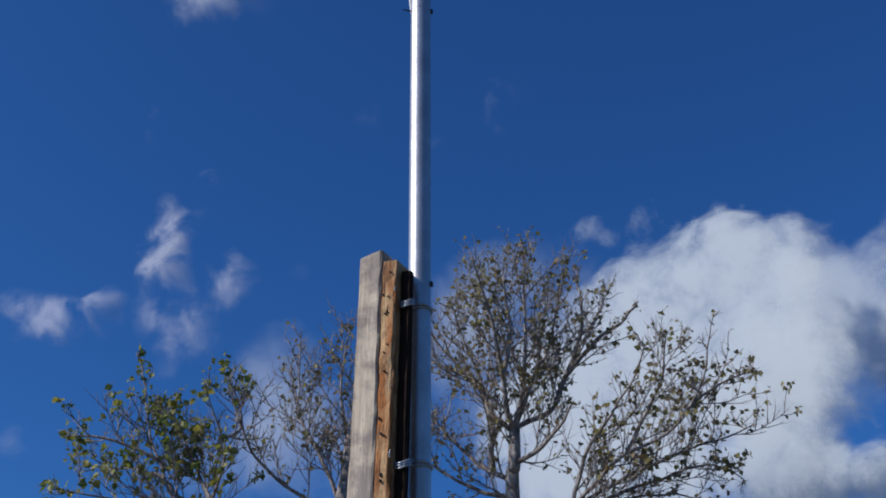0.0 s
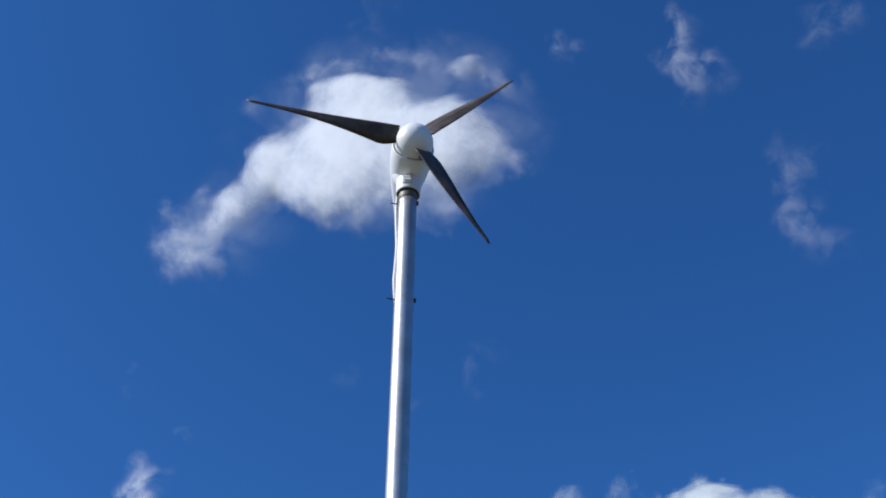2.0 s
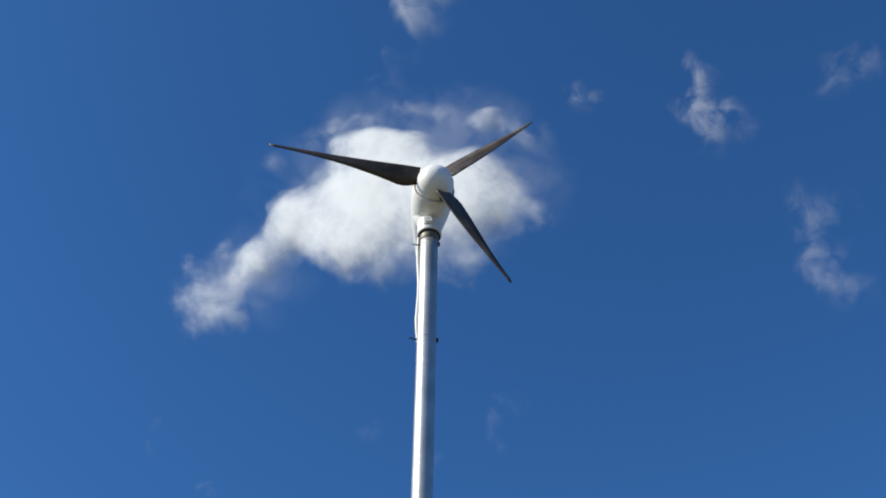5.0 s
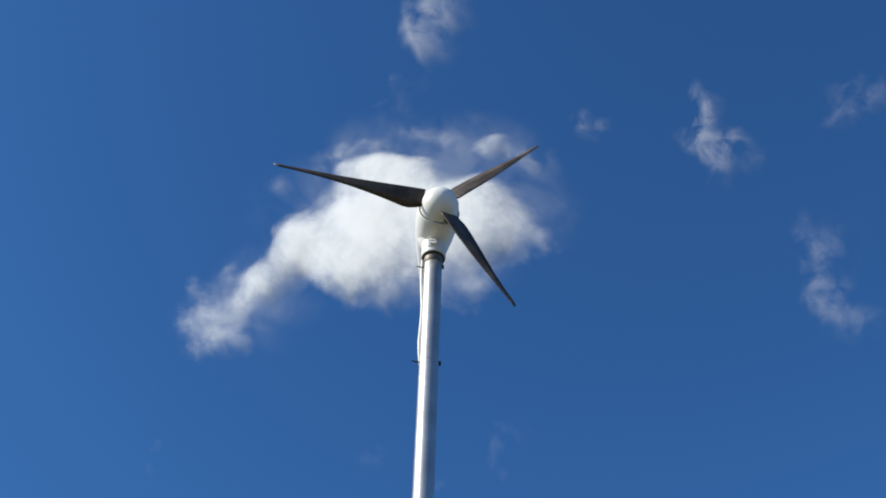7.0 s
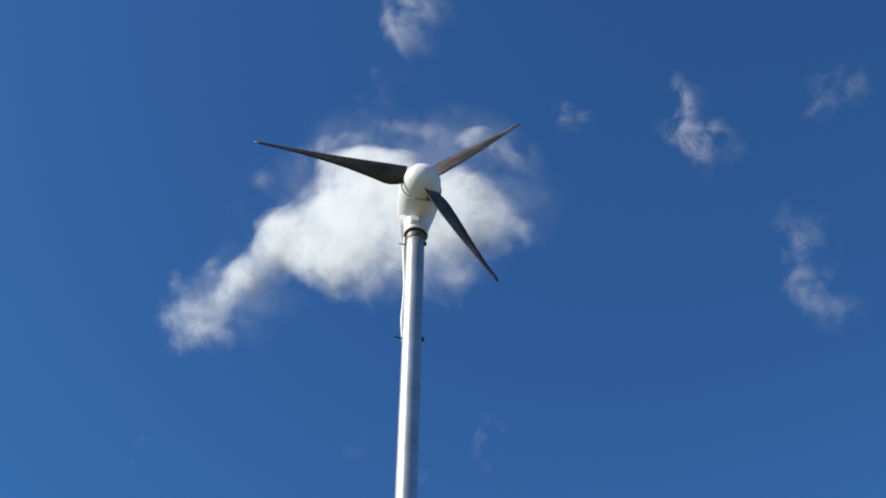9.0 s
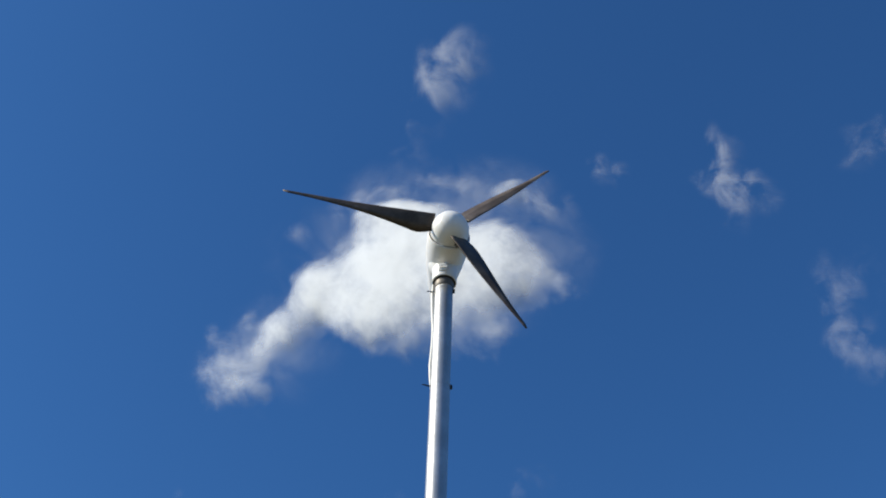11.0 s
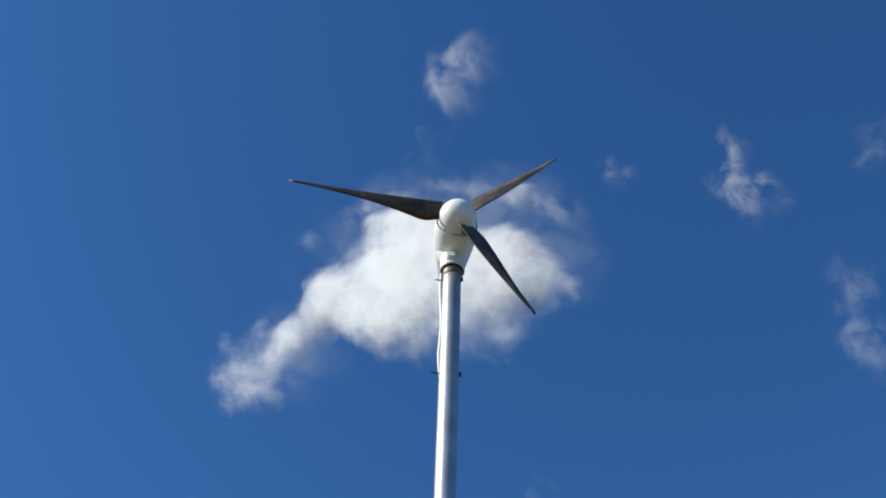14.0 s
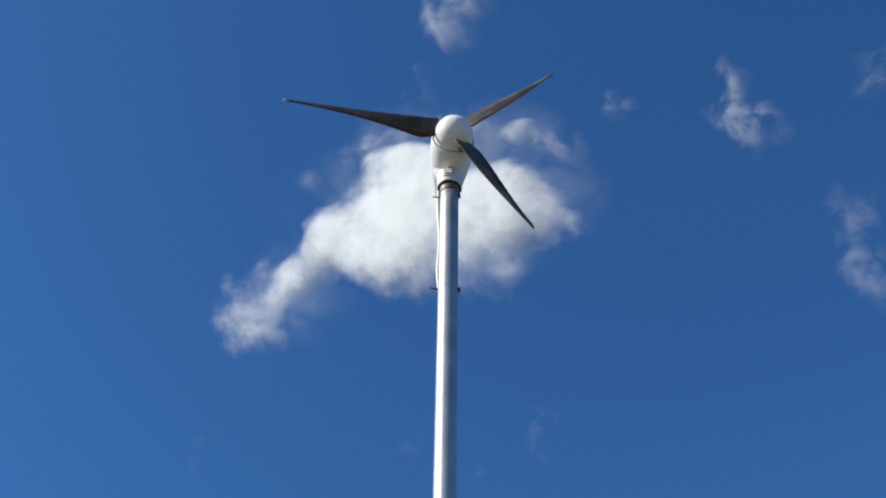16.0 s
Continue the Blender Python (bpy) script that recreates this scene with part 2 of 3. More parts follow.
def blade_mesh(tip):
    """A twisted, tapered blade from the hub to its tip, straight along its leading edge."""
    bm = bmesh.new()
    root = ROTOR + AXIS * 0.022
    span = Vector(tip) - root
    length = span.length
    out = span.normalized()
    tangent = AXIS.cross(out).normalized()
    rings = []
    for k in range(25):
        s = k / 24
        r = 0.058 + s * (length - 0.058)
        if s < 0.11:
            chord = 0.066 + 0.013 * math.sin(s / 0.11 * math.pi / 2)
        else:
            q = (s - 0.11) / 0.89
            chord = 0.012 + 0.067 * (1 - q) ** 1.6
        if k == 24:
            chord *= 0.6
        pitch = radians(22 * max(0, 1 - max(0, s - 0.1) / 0.5) ** 1.3 + 3)
        along = math.cos(pitch) * tangent - math.sin(pitch) * AXIS
        thick = along.cross(out)
        lead = root + out * r - along * (0.032 * (1 - s) + 0.004)
        ring = []
        for c, h in ((0, 0), (0.04, 0.06), (0.22, 0.105), (0.55, 0.075), (1.0, 0.01), (0.55, -0.015), (0.25, -0.02), (0.06, -0.018)):
            ring.append(to_local @ (lead + along * (c * chord) + thick * (h * chord)))
        rings.append(ring)
    loft(bm, rings)
    bmesh.ops.recalc_face_normals(bm, faces=bm.faces)
    return bm


for tip in ((-0.549, 2.356, 4.548), (0.365, 2.491, 4.888), (0.256, 2.440, 4.020)):
    blade = part("blade", blade_mesh(tip), BLADE, turbine, "twisted black plastic rotor blade", smooth=True)
    out = (Vector(tip) - ROTOR).normalized()
    frame_of = Matrix.Translation(ROTOR + out * 0.062 - AXIS * 0.004) @ Matrix((out, AXIS.cross(out), AXIS)).transposed().to_4x4()
    bm = bmesh.new()
    bmesh.ops.create_cube(bm, size=1.0, matrix=to_local @ frame_of @ Matrix.Diagonal((0.036, 0.030, 0.010, 1)))
    bmesh.ops.bevel(bm, geom=bm.edges[:], offset=0.002, segments=2, affect='EDGES')
    part("root_clamp", bm, DULL_STEEL, blade, "grey metal clamp at the blade root")
    for k in (-1, 1):
        bm = bmesh.new()
        turned(bm, [(0.0035, 0.0), (0.0035, 0.0085), (0.0025, 0.0095)], to_local @ frame_of @ Matrix.Translation((0.010, 0.008 * k, 0)), 8)
        part("bolt", bm, WIRE, blade, "bright steel bolt")


# ---- timber post ----
post = tagged(base("timber_post", -0.211, DEPTH - 0.042, 0, 0, 1.09, -28), "weathered grey timber post beside the mast, split edge showing orange wood", "post")
POST_TOP = 2.979


def rough_board(x0, x1, y0, y1, top, seed, steps=30, wear=0.004, slope=0.02, taper=0.0):
    bm = bmesh.new()
    rings = []
    for k in range(steps + 1):
        z = top * k / steps
        w = [0.45 * wear * noise.noise((seed, j * 3.1, z * 4.5)) + 0.5 * wear * noise.noise((seed, j * 3.1, z * 23)) + 0.2 * wear * noise.noise((seed, j * 3.1, z * 61)) for j in range(8)]
        b = 0.004
        left = x0 + taper * max(0.0, z - 2.1)
        pts = [(left + b, y0), (x1 - b, y0), (x1, y0 + b), (x1, y1 - b), (x1 - b, y1), (left + b, y1), (left, y1 - b), (left, y0 + b)]
        rings.append([(px + w[j], py + w[(j + 3) % 8], z + (slope * (px - x0) / (x1 - x0) if k == steps else 0)) for j, (px, py) in enumerate(pts)])
    loft(bm, rings)
    return bm


part("board", rough_board(0.0, 0.070, 0.0, 0.08, POST_TOP, 1.0, 90, 0.005, 0.013, 0.008), GREY_WOOD, post, "weathered grey plank with a sawn face")
plank = part("plank", rough_board(0.0708, 0.111, 0.005, 0.073, POST_TOP - 0.021, 7.0, 130, 0.008, -0.001), ORANGE_WOOD, post, "rough-split orange plank with nail holes")
# added filler plank; its dark colour stands in for shade in the gap
part("gap_shade_plank", rough_board(0.1118, 0.141, 0.030, 0.050, POST_TOP - 0.046, 11.0, 40, 0.002, -0.004), GAP_SHADE_WOOD, post, "near-black filler plank standing in for the shaded gap beside the mast")
for z, x, r in ((2.922, 0.083, 0.0028), (2.86, 0.066, 0.004), (2.852, 0.08, 0.003), (2.81, 0.078, 0.004), (2.805, 0.074, 0.0035), (2.72, 0.083, 0.003),
                (2.70, 0.074, 0.003), (2.65, 0.077, 0.0032), (2.53, 0.068, 0.004), (2.49, 0.075, 0.004), (2.485, 0.082, 0.0035), (2.39, 0.078, 0.0055), (2.376, 0.077, 0.004)):
    bm = bmesh.new()
    turned(bm, [(r * 0.62, -0.008), (r * 0.6, 0.006), (r * 0.35, 0.0065)], pose(x * 1.05 + 0.009, 0.005, z, 90, 0, 0) @ Matrix.Diagonal((1, 1.5, 1, 1)), 9)
    part("nail_hole", bm, HOLE, plank)
# cracks that run down from some of the holes
for z, x, h, lean in ((2.872, 0.0805, 0.05, -4), (2.822, 0.0905, 0.03, 5), (2.41, 0.0865, 0.06, 3), (2.925, 0.0765, 0.045, 4)):
    bm = bmesh.new()
    tube(bm, [(0, 0, -h / 2), (0.0009, 0, -h / 6), (-0.0008, 0, h / 5), (0.0004, 0, h / 2)], [0.0004, 0.0014, 0.0011, 0.0003], 6)
    bmesh.ops.transform(bm, matrix=pose(x, 0.0045, z, 0, lean, 0), verts=bm.verts[:])
    part("crack", bm, HOLE, plank)
for z, x, h in ((2.44, 0.1125, 0.02), (2.872, 0.1115, 0.014)):
    bm = bmesh.new()
    tube(bm, [(x, 0.004, z - h / 2), (x + 0.0006, 0.001, z), (x + 0.0012, 0.003, z + h / 2)], [0.0022, 0.0018, 0.0003], 6)
    part("splinter", bm, WIRE, plank, "pale fresh splinter")

# wire lashings that hold the mast to the post
for z, drop, side in ((2.864, 0.004, 0.006), (2.441, 0.0, 0.0)):
    lashing = tagged(base("wire_lashing", 0, DEPTH, z), "twisted galvanised wire lashing round mast and post", "wire", "wire lashings")
    for k in range(3):
        bm = bmesh.new()
        pts = [Vector((x + side, y - side * 0.6, lift + 0.006 * k - drop)) for x, y, lift in ((-0.056, -0.096, -0.034), (-0.045, -0.102, -0.036), (-0.035, -0.1075, -0.034), (-0.027, -0.105, -0.030), (-0.021, -0.088, -0.022))]
        pts.append((-0.018, -0.045, -0.010 + 0.006 * k))
        for a in range(0, 181, 12):
            an = radians(243 + a)
            r = 0.0328 + 0.0010 * math.sin(a * 0.09 + k * 2)
            pts.append((r * math.cos(an), r * math.sin(an), 0.0058 * (k - 1) + 0.003 * math.sin(an * 1.3 + k * 1.7)))
        pts.append((-0.030, 0.040, -0.004 + 0.006 * k))
        tube(bm, pts, 0.0027, 8)
        part("strand", bm, WIRE, lashing, smooth=True)

# supply cable down the mast, and the ties that hold it
cable = tagged(base("cable", 0, DEPTH, 0), "pale supply cable tied down the back of the mast", "cable")
bm = bmesh.new()
pts = []
for k in range(60):
    s = k / 59
    z = 4.37 - s * 2.3
    off = 0.0355 + 0.0035 * math.sin(s * 37) * (1 - s) + 0.002 * math.exp(-((z - 4.05) / 0.06) ** 2)
    an = radians(166 - 14 * math.sin(s * 14) ** 2 - 75 * min(1, max(0, (3.98 - z) / 0.2)))
    pts.append((off * math.cos(an), off * math.sin(an), z))
tube(bm, pts, 0.0046, 8)
part("sheath", bm, CABLE, cable, smooth=True)
for z, turn in ((4.303, 0), (3.884, 8), (2.935, -15)):
    tie = tagged(base("pipe_clip", 0, DEPTH, z, 4, -3, turn), "thin steel band clip with dark screw ends round the mast", "pipe clip", "clips on the mast")
    bm = bmesh.new()
    loft(bm, [[Vector((r * math.cos(a) , r * math.sin(a), h)) for a in (2 * math.pi * j / 32 for j in range(32))] for r, h in ((0.0304, -0.0014), (0.0309, -0.0014), (0.0309, 0.0014), (0.0304, 0.0014))], False)
    part("band", bm, STEEL, tie, "thin steel band")
    bm = bmesh.new()
    tube(bm, [(-0.031, 0, 0), (-0.040, 0, 0), (-0.050, -0.003, 0.001), (-0.056, -0.004, -0.002)], [0.0026, 0.0026, 0.002, 0.0015], 6)
    part("tail", bm, RUBBER_AND_SHADE, tie)
    bm = bmesh.new()
    bmesh.ops.create_cube(bm, size=1.0, matrix=pose(0.0322, -0.002, 0.001) @ Matrix.Diagonal((0.009, 0.010, 0.013, 1)))
    bmesh.ops.bevel(bm, geom=bm.edges[:], offset=0.001, segments=1, affect='EDGES')
    part("head", bm, RUBBER_AND_SHADE, tie)

# ---- trees ----
def bow(a, d, length, rise, rng, n):
    """A slightly crooked shoot from a, bending upwards towards its end."""
    pts, bend = [Vector(a)], Vector((rng.gauss(0, 0.16), rng.gauss(0, 0.16), rise))
    d = Vector(d)
    for _ in range(n):
        d = (d + bend / n + Vector((rng.gauss(0, 0.07), rng.gauss(0, 0.07), rng.gauss(0, 0.07)))).normalized()
        pts.append(pts[-1] + d * (length / n))
    return pts


def smooth_line(pts, per=6):
    """A curve through the points, with shorter steps."""
    line = []
    ends = [pts[0]] + pts + [pts[-1]]
    for p0, p1, p2, p3 in zip(ends, ends[1:], ends[2:], ends[3:]):
        for k in range(per):
            t = k / per
            line.append(0.5 * (2 * p1 + (p2 - p0) * t + (2 * p0 - 5 * p1 + 4 * p2 - p3) * t * t + (3 * p1 - p0 - 3 * p2 + p3) * t ** 3))
    return line + [pts[-1]]


def side_shoots(line, rng, gap, first, spread, lift, flat=1.0):
    """Places and directions of shoots along a line: how far along, point, direction."""
    total = sum((q - p).length for p, q in zip(line, line[1:]))
    at, turn, run = total * first, rng.uniform(0, 6.28), 0.0
    for p, q in zip(line, line[1:]):
        step = (q - p).length
        while at < run + step and step > 0:
            d = (q - p).normalized()
            u = d.orthogonal().normalized()
            out = Matrix.Rotation(turn, 3, d) @ u
            out.y *= flat
            way = d * rng.uniform(0.55, 1.0) + out * spread * rng.uniform(0.7, 1.2) + Vector((0, 0, lift))
            yield at / total, p.lerp(q, (at - run) / step), way.normalized()
            turn += 2.4 + rng.gauss(0, 0.5)
            at += gap * rng.uniform(0.6, 1.5)
        run += step


def tree(depth, trunk_line, limb_lines, crown, seed, leaf, label, leaves=1.0, size=0.07, trunk_r=0.1, limb_r=0.045, gap=0.26, reach=1.0, tufts=0.1, haze=1.0):
    """A tree from its trunk and limbs, given as (x, z) in its plane; the finer branching grows from them."""
    rng = random.Random(seed)
    origin = Vector((trunk_line[0][0], depth, 0))
    top = base("tree", *origin)

    def inside(p):
        return any(((p.x - cx) / rx) ** 2 + ((p.y - depth) / ry) ** 2 + ((p.z - cz) / rz) ** 2 < 1 + 0.6 * noise.noise(p * 1.4 + Vector((seed, 0, 0))) for cx, cz, rx, ry, rz in crown)

    verts, faces = [], []

    def stick(pts, r0, r1, sides):
        side = None
        for i, p in enumerate(pts):
            d = (pts[min(i + 1, len(pts) - 1)] - pts[max(i - 1, 0)]).normalized()
            side = d.orthogonal().normalized() if side is None else (side - d * side.dot(d)).normalized()
            other = d.cross(side)
            r = r0 + (r1 - r0) * i / (len(pts) - 1)
            for k in range(sides):
                an = 2 * math.pi * k / sides
                verts.append(p - origin + r * (math.cos(an) * side + math.sin(an) * other))
            if i:
                n = len(verts)
                faces.extend((n - 2 * sides + k, n - 2 * sides + (k + 1) % sides, n - sides + (k + 1) % sides, n - sides + k) for k in range(sides))

    lines = []
    stem = smooth_line([Vector((x, depth + rng.gauss(0, 0.03), z)) for x, z in trunk_line])
    bm = bmesh.new()
    tube(bm, [p - origin for p in stem], [trunk_r * (1 - 0.35 * k / len(stem)) * (1 + 0.5 * max(0, 1 - k / 4)) * (1 + 0.06 * noise.noise(p * 5)) for k, p in enumerate(stem)], 12)
    part("trunk", bm, BARK, top, smooth=True)
    placed = list(stem)
    for line in limb_lines:
        start = min(placed, key=lambda p: (p.x - line[0][0]) ** 2 + (p.z - line[0][1]) ** 2)
        drift, y, pts = rng.uniform(-0.28, 0.28), start.y, [start]
        for x, z in line[1:]:
            y += drift + rng.gauss(0, 0.06)
            # a limb that reaches forward or back keeps its bearing
            k = y / depth
            pts.append(Vector((x * k, y, 1.56 + (z - 1.56) * k)))
        pts = smooth_line(pts)
        pts = [p + 0.035 * min(k, 3) / 3 * Vector((noise.noise(p * 3.1), noise.noise(p * 3.1 + Vector((9, 0, 0))), noise.noise(p * 3.1 + Vector((0, 9, 0))))) for k, p in enumerate(pts)]
        bm = bmesh.new()
        tube(bm, [p - origin for p in pts], [limb_r * rng.uniform(0.97, 1.03) * (1 - 0.8 * k / len(pts)) for k in range(len(pts))], 8)
        part("limb", bm, BARK, top, smooth=True)
        placed += pts
        lines.append(pts)

    twigs = []
    lines.append(stem[-9:])
    for pts in lines:
        for s, p, way in side_shoots(pts, rng, gap, 0.08, 1.1, 0.3, 0.8):
            length = reach * (1.1 - 0.5 * s) * rng.uniform(0.55, 1.25)
            while length > 0.25 and not inside(p + way * length):
                length *= 0.75
            branch = bow(p, way, length, 0.55, rng, 7)
            stick(branch, limb_r * (0.38 - 0.16 * s), 0.005, 5)
            for s2, p2, way2 in side_shoots(branch, rng, 0.1, 0.15, 0.9, 0.3):
                short = min(0.55, length * 0.6) * (1.1 - 0.5 * s2) * rng.uniform(0.6, 1.3)
                shoot = bow(p2, way2, max(0.12, short), 0.45, rng, 4)
                stick(shoot, 0.008, 0.0036, 4)
                twigs.append((shoot, 0.005))
            twigs.append((branch[3:], 0.006))
        tip = pts[-4:]
        twigs += [(tip, 0.006)] * 3
    ends = []
    for shoot, r in twigs:
        for s, p, way in side_shoots(shoot, rng, 0.085 / haze, 0.15, 0.85, 0.25):
            e = bow(p, way, rng.uniform(0.08, 0.24), 0.3, rng, 2)
            stick(e, 0.004, 0.002, 3)
            ends.append((p, e[-1]))
        ends.append((shoot[-2], shoot[-1]))
    me = bpy.data.meshes.new("branchwork")
    me.from_pydata(verts, [], faces)
    me.materials.append(BARK)
    me.shade_smooth()
    fine = new("branchwork", me)
    fine.parent = top
    fine["kind"] = "stuff"
    verts, faces = [], []
    for b, e in ends:
        here = leaves * max(0.12, 0.5 + 1.5 * noise.noise(e * 1.5 + Vector((seed, 0, 0))))
        tuft = rng.random() < tufts
        for _ in range(int(here + rng.random()) + (rng.randint(2, 6) if tuft else 0)):
            p = b.lerp(e, rng.uniform(0.4, 1.0)) - origin + Vector((rng.gauss(0, 0.015), rng.gauss(0, 0.015), rng.gauss(0, 0.015))) * (2.4 if tuft else 1)
            d = Vector((rng.gauss(0, 1), rng.gauss(0, 1), rng.gauss(-0.4, 0.8))).normalized()
            u = Matrix.Rotation(rng.uniform(0, 6.28), 3, d) @ d.orthogonal().normalized()
            w = d.cross(u)
            z = size * rng.uniform(0.5, 1.3)
            curl = rng.uniform(-0.1, 0.3) * z
            n = len(verts)
            verts += [p, p + d * 0.3 * z + u * 0.46 * z + w * curl, p + d * z + w * 0.1 * z, p + d * 0.3 * z - u * 0.46 * z + w * curl, p + d * 0.62 * z + u * 0.28 * z, p + d * 0.62 * z - u * 0.28 * z]
            faces += [(n, n + 1, n + 4, n + 2), (n, n + 2, n + 5, n + 3)]
    me = bpy.data.meshes.new("foliage")
    me.from_pydata(verts, [], faces)
    me.materials.append(leaf)
    crown_ob = new("foliage", me)
    crown_ob.parent = top
    crown_ob["kind"] = "stuff"
    return tagged(top, label, "tree", "trees behind the mast")


tree(15.0, [(1.5, 0), (1.42, 3.2), (1.36, 6.19), (1.39, 6.61), (1.42, 7.16)],
     [[(1.41, 7.08), (1.3, 7.69), (1.19, 8.54), (1.04, 9.3), (0.85, 9.95)],
      [(1.43, 7.15), (1.61, 8.03), (1.63, 8.91), (1.68, 10.0)],
      [(1.42, 7.15), (1.95, 7.44), (2.12, 7.78), (2.36, 8.27), (2.63, 8.8), (2.99, 9.5)],
      [(1.41, 7.1), (1.09, 7.41), (0.91, 7.85), (0.55, 8.24), (0.33, 8.77)],
      [(1.36, 6.3), (1.04, 6.55), (0.64, 6.89), (0.29, 7.26), (-0.2, 7.6)],
      [(1.04, 6.55), (1.07, 7.24), (0.97, 7.91), (0.71, 8.54), (0.55, 9.2)],
      [(1.42, 7.15), (1.76, 8.03), (1.99, 8.44), (2.2, 9.4)],
      [(1.3, 7.69), (1.41, 8.72), (1.32, 9.7)],
      [(2.36, 8.27), (2.75, 8.6), (3.1, 8.85), (3.35, 9.2)],
      [(2.12, 7.78), (2.4, 8.5), (2.5, 9.1), (2.45, 9.75)],
      [(1.39, 6.6), (1.75, 6.85), (2.05, 7.2), (2.3, 7.6)],
      [(1.37, 6.2), (0.95, 6.25), (0.5, 6.45), (0.2, 6.7)]],
     [(1.35, 8.95, 1.35, 1.2, 1.4), (2.8, 9.25, 0.75, 0.7, 0.8), (0.45, 8.0, 1.1, 1.0, 1.3), (1.3, 6.9, 1.1, 0.9, 1.0)],
     5, RUSSET, "half-bare autumn tree with russet leaves", leaves=0.72, size=0.076, trunk_r=0.12, limb_r=0.042, gap=0.2, reach=1.25, tufts=0.05, haze=0.8)
tree(14.6, [(2.0, 0), (1.95, 3.0), (1.9, 5.2), (2.1, 5.9)],
     [[(2.1, 5.9), (2.8, 6.59), (3.43, 6.91), (3.88, 7.34), (4.16, 8.0), (4.29, 8.6)],
      [(2.1, 5.9), (2.99, 6.39), (3.71, 6.7), (4.34, 6.92), (4.71, 7.08)],
      [(2.1, 5.9), (2.36, 6.69), (2.64, 7.11), (3.1, 7.76), (3.31, 8.35)],
      [(2.8, 6.59), (3.27, 7.33), (3.52, 7.88), (3.62, 8.5)],
      [(3.43, 6.91), (4.11, 7.56), (4.8, 7.9)],
      [(2.1, 5.85), (2.97, 6.18), (4.0, 6.5), (4.46, 6.3)],
      [(2.1, 5.85), (2.6, 5.95), (3.4, 6.1), (4.0, 5.95)]],
     [(3.75, 7.3, 1.4, 1.0, 1.4), (3.0, 6.4, 1.5, 1.0, 1.0), (2.5, 7.2, 0.8, 0.8, 0.6)],
     12, RUSSET, "spreading autumn tree with sparse dull leaves", leaves=0.7, size=0.088, trunk_r=0.1, limb_r=0.031, gap=0.22, reach=1.1, tufts=0.05, haze=0.5)
tree(14.0, [(-2.3, 0), (-2.45, 2.5), (-2.6, 4.6), (-2.68, 5.4)],
     [[(-2.68, 5.4), (-3.04, 5.82), (-3.19, 6.12), (-3.48, 6.79), (-3.59, 7.33), (-3.69, 7.7)],
      [(-2.68, 5.4), (-2.55, 5.9), (-2.43, 6.44), (-2.63, 6.93), (-2.81, 7.34)],
      [(-2.6, 5.8), (-2.83, 6.28), (-3.12, 6.8), (-3.42, 7.1)],
      [(-2.68, 5.4), (-3.14, 6.04), (-3.54, 6.23), (-3.91, 6.23), (-4.4, 6.34)],
      [(-3.3, 6.3), (-3.86, 6.6), (-4.3, 6.7), (-4.57, 6.66)],
      [(-2.43, 6.44), (-2.27, 6.77), (-2.5, 7.3)],
      [(-2.68, 5.4), (-3.3, 5.7), (-3.9, 5.85), (-4.5, 5.95)]],
     [(-3.3, 6.2, 1.4, 1.0, 0.95), (-2.6, 6.6, 0.6, 0.8, 0.85), (-4.1, 6.1, 0.7, 0.7, 0.65)],
     23, GREEN, "autumn tree with thinning yellow-green leaves", leaves=0.7, size=0.098, trunk_r=0.09, limb_r=0.028, gap=0.17, reach=1.0, tufts=0.09, haze=0.6)
tree(14.3, [(-1.15, 0), (-1.05, 3.5), (-0.95, 5.6), (-0.87, 6.3), (-0.84, 6.8)],
     [[(-0.95, 5.6), (-1.39, 5.92), (-1.96, 6.35), (-2.22, 6.71), (-2.39, 7.25), (-2.55, 7.6)],
      [(-0.93, 5.8), (-1.28, 6.6), (-1.54, 7.09), (-1.6, 8.25)],
      [(-1.28, 6.6), (-1.5, 6.97), (-1.71, 7.78)],
      [(-0.85, 6.6), (-1.0, 7.44), (-0.92, 8.4)],
      [(-0.93, 5.9), (-0.96, 6.48), (-1.2, 6.89)],
      [(-0.84, 6.8), (-0.6, 7.5), (-0.55, 8.3)]],
     [(-1.45, 7.2, 0.95, 0.8, 1.15), (-0.7, 7.7, 0.6, 0.8, 1.1), (-2.3, 6.9, 0.6, 0.6, 0.8)],
     31, RUSSET, "slender half-bare tree with reddish twigs", leaves=0.4, size=0.072, trunk_r=0.125, limb_r=0.03, gap=0.17, reach=1.0, tufts=0.04, haze=0.8)

# ---- clouds ----
UNIT = 0.3


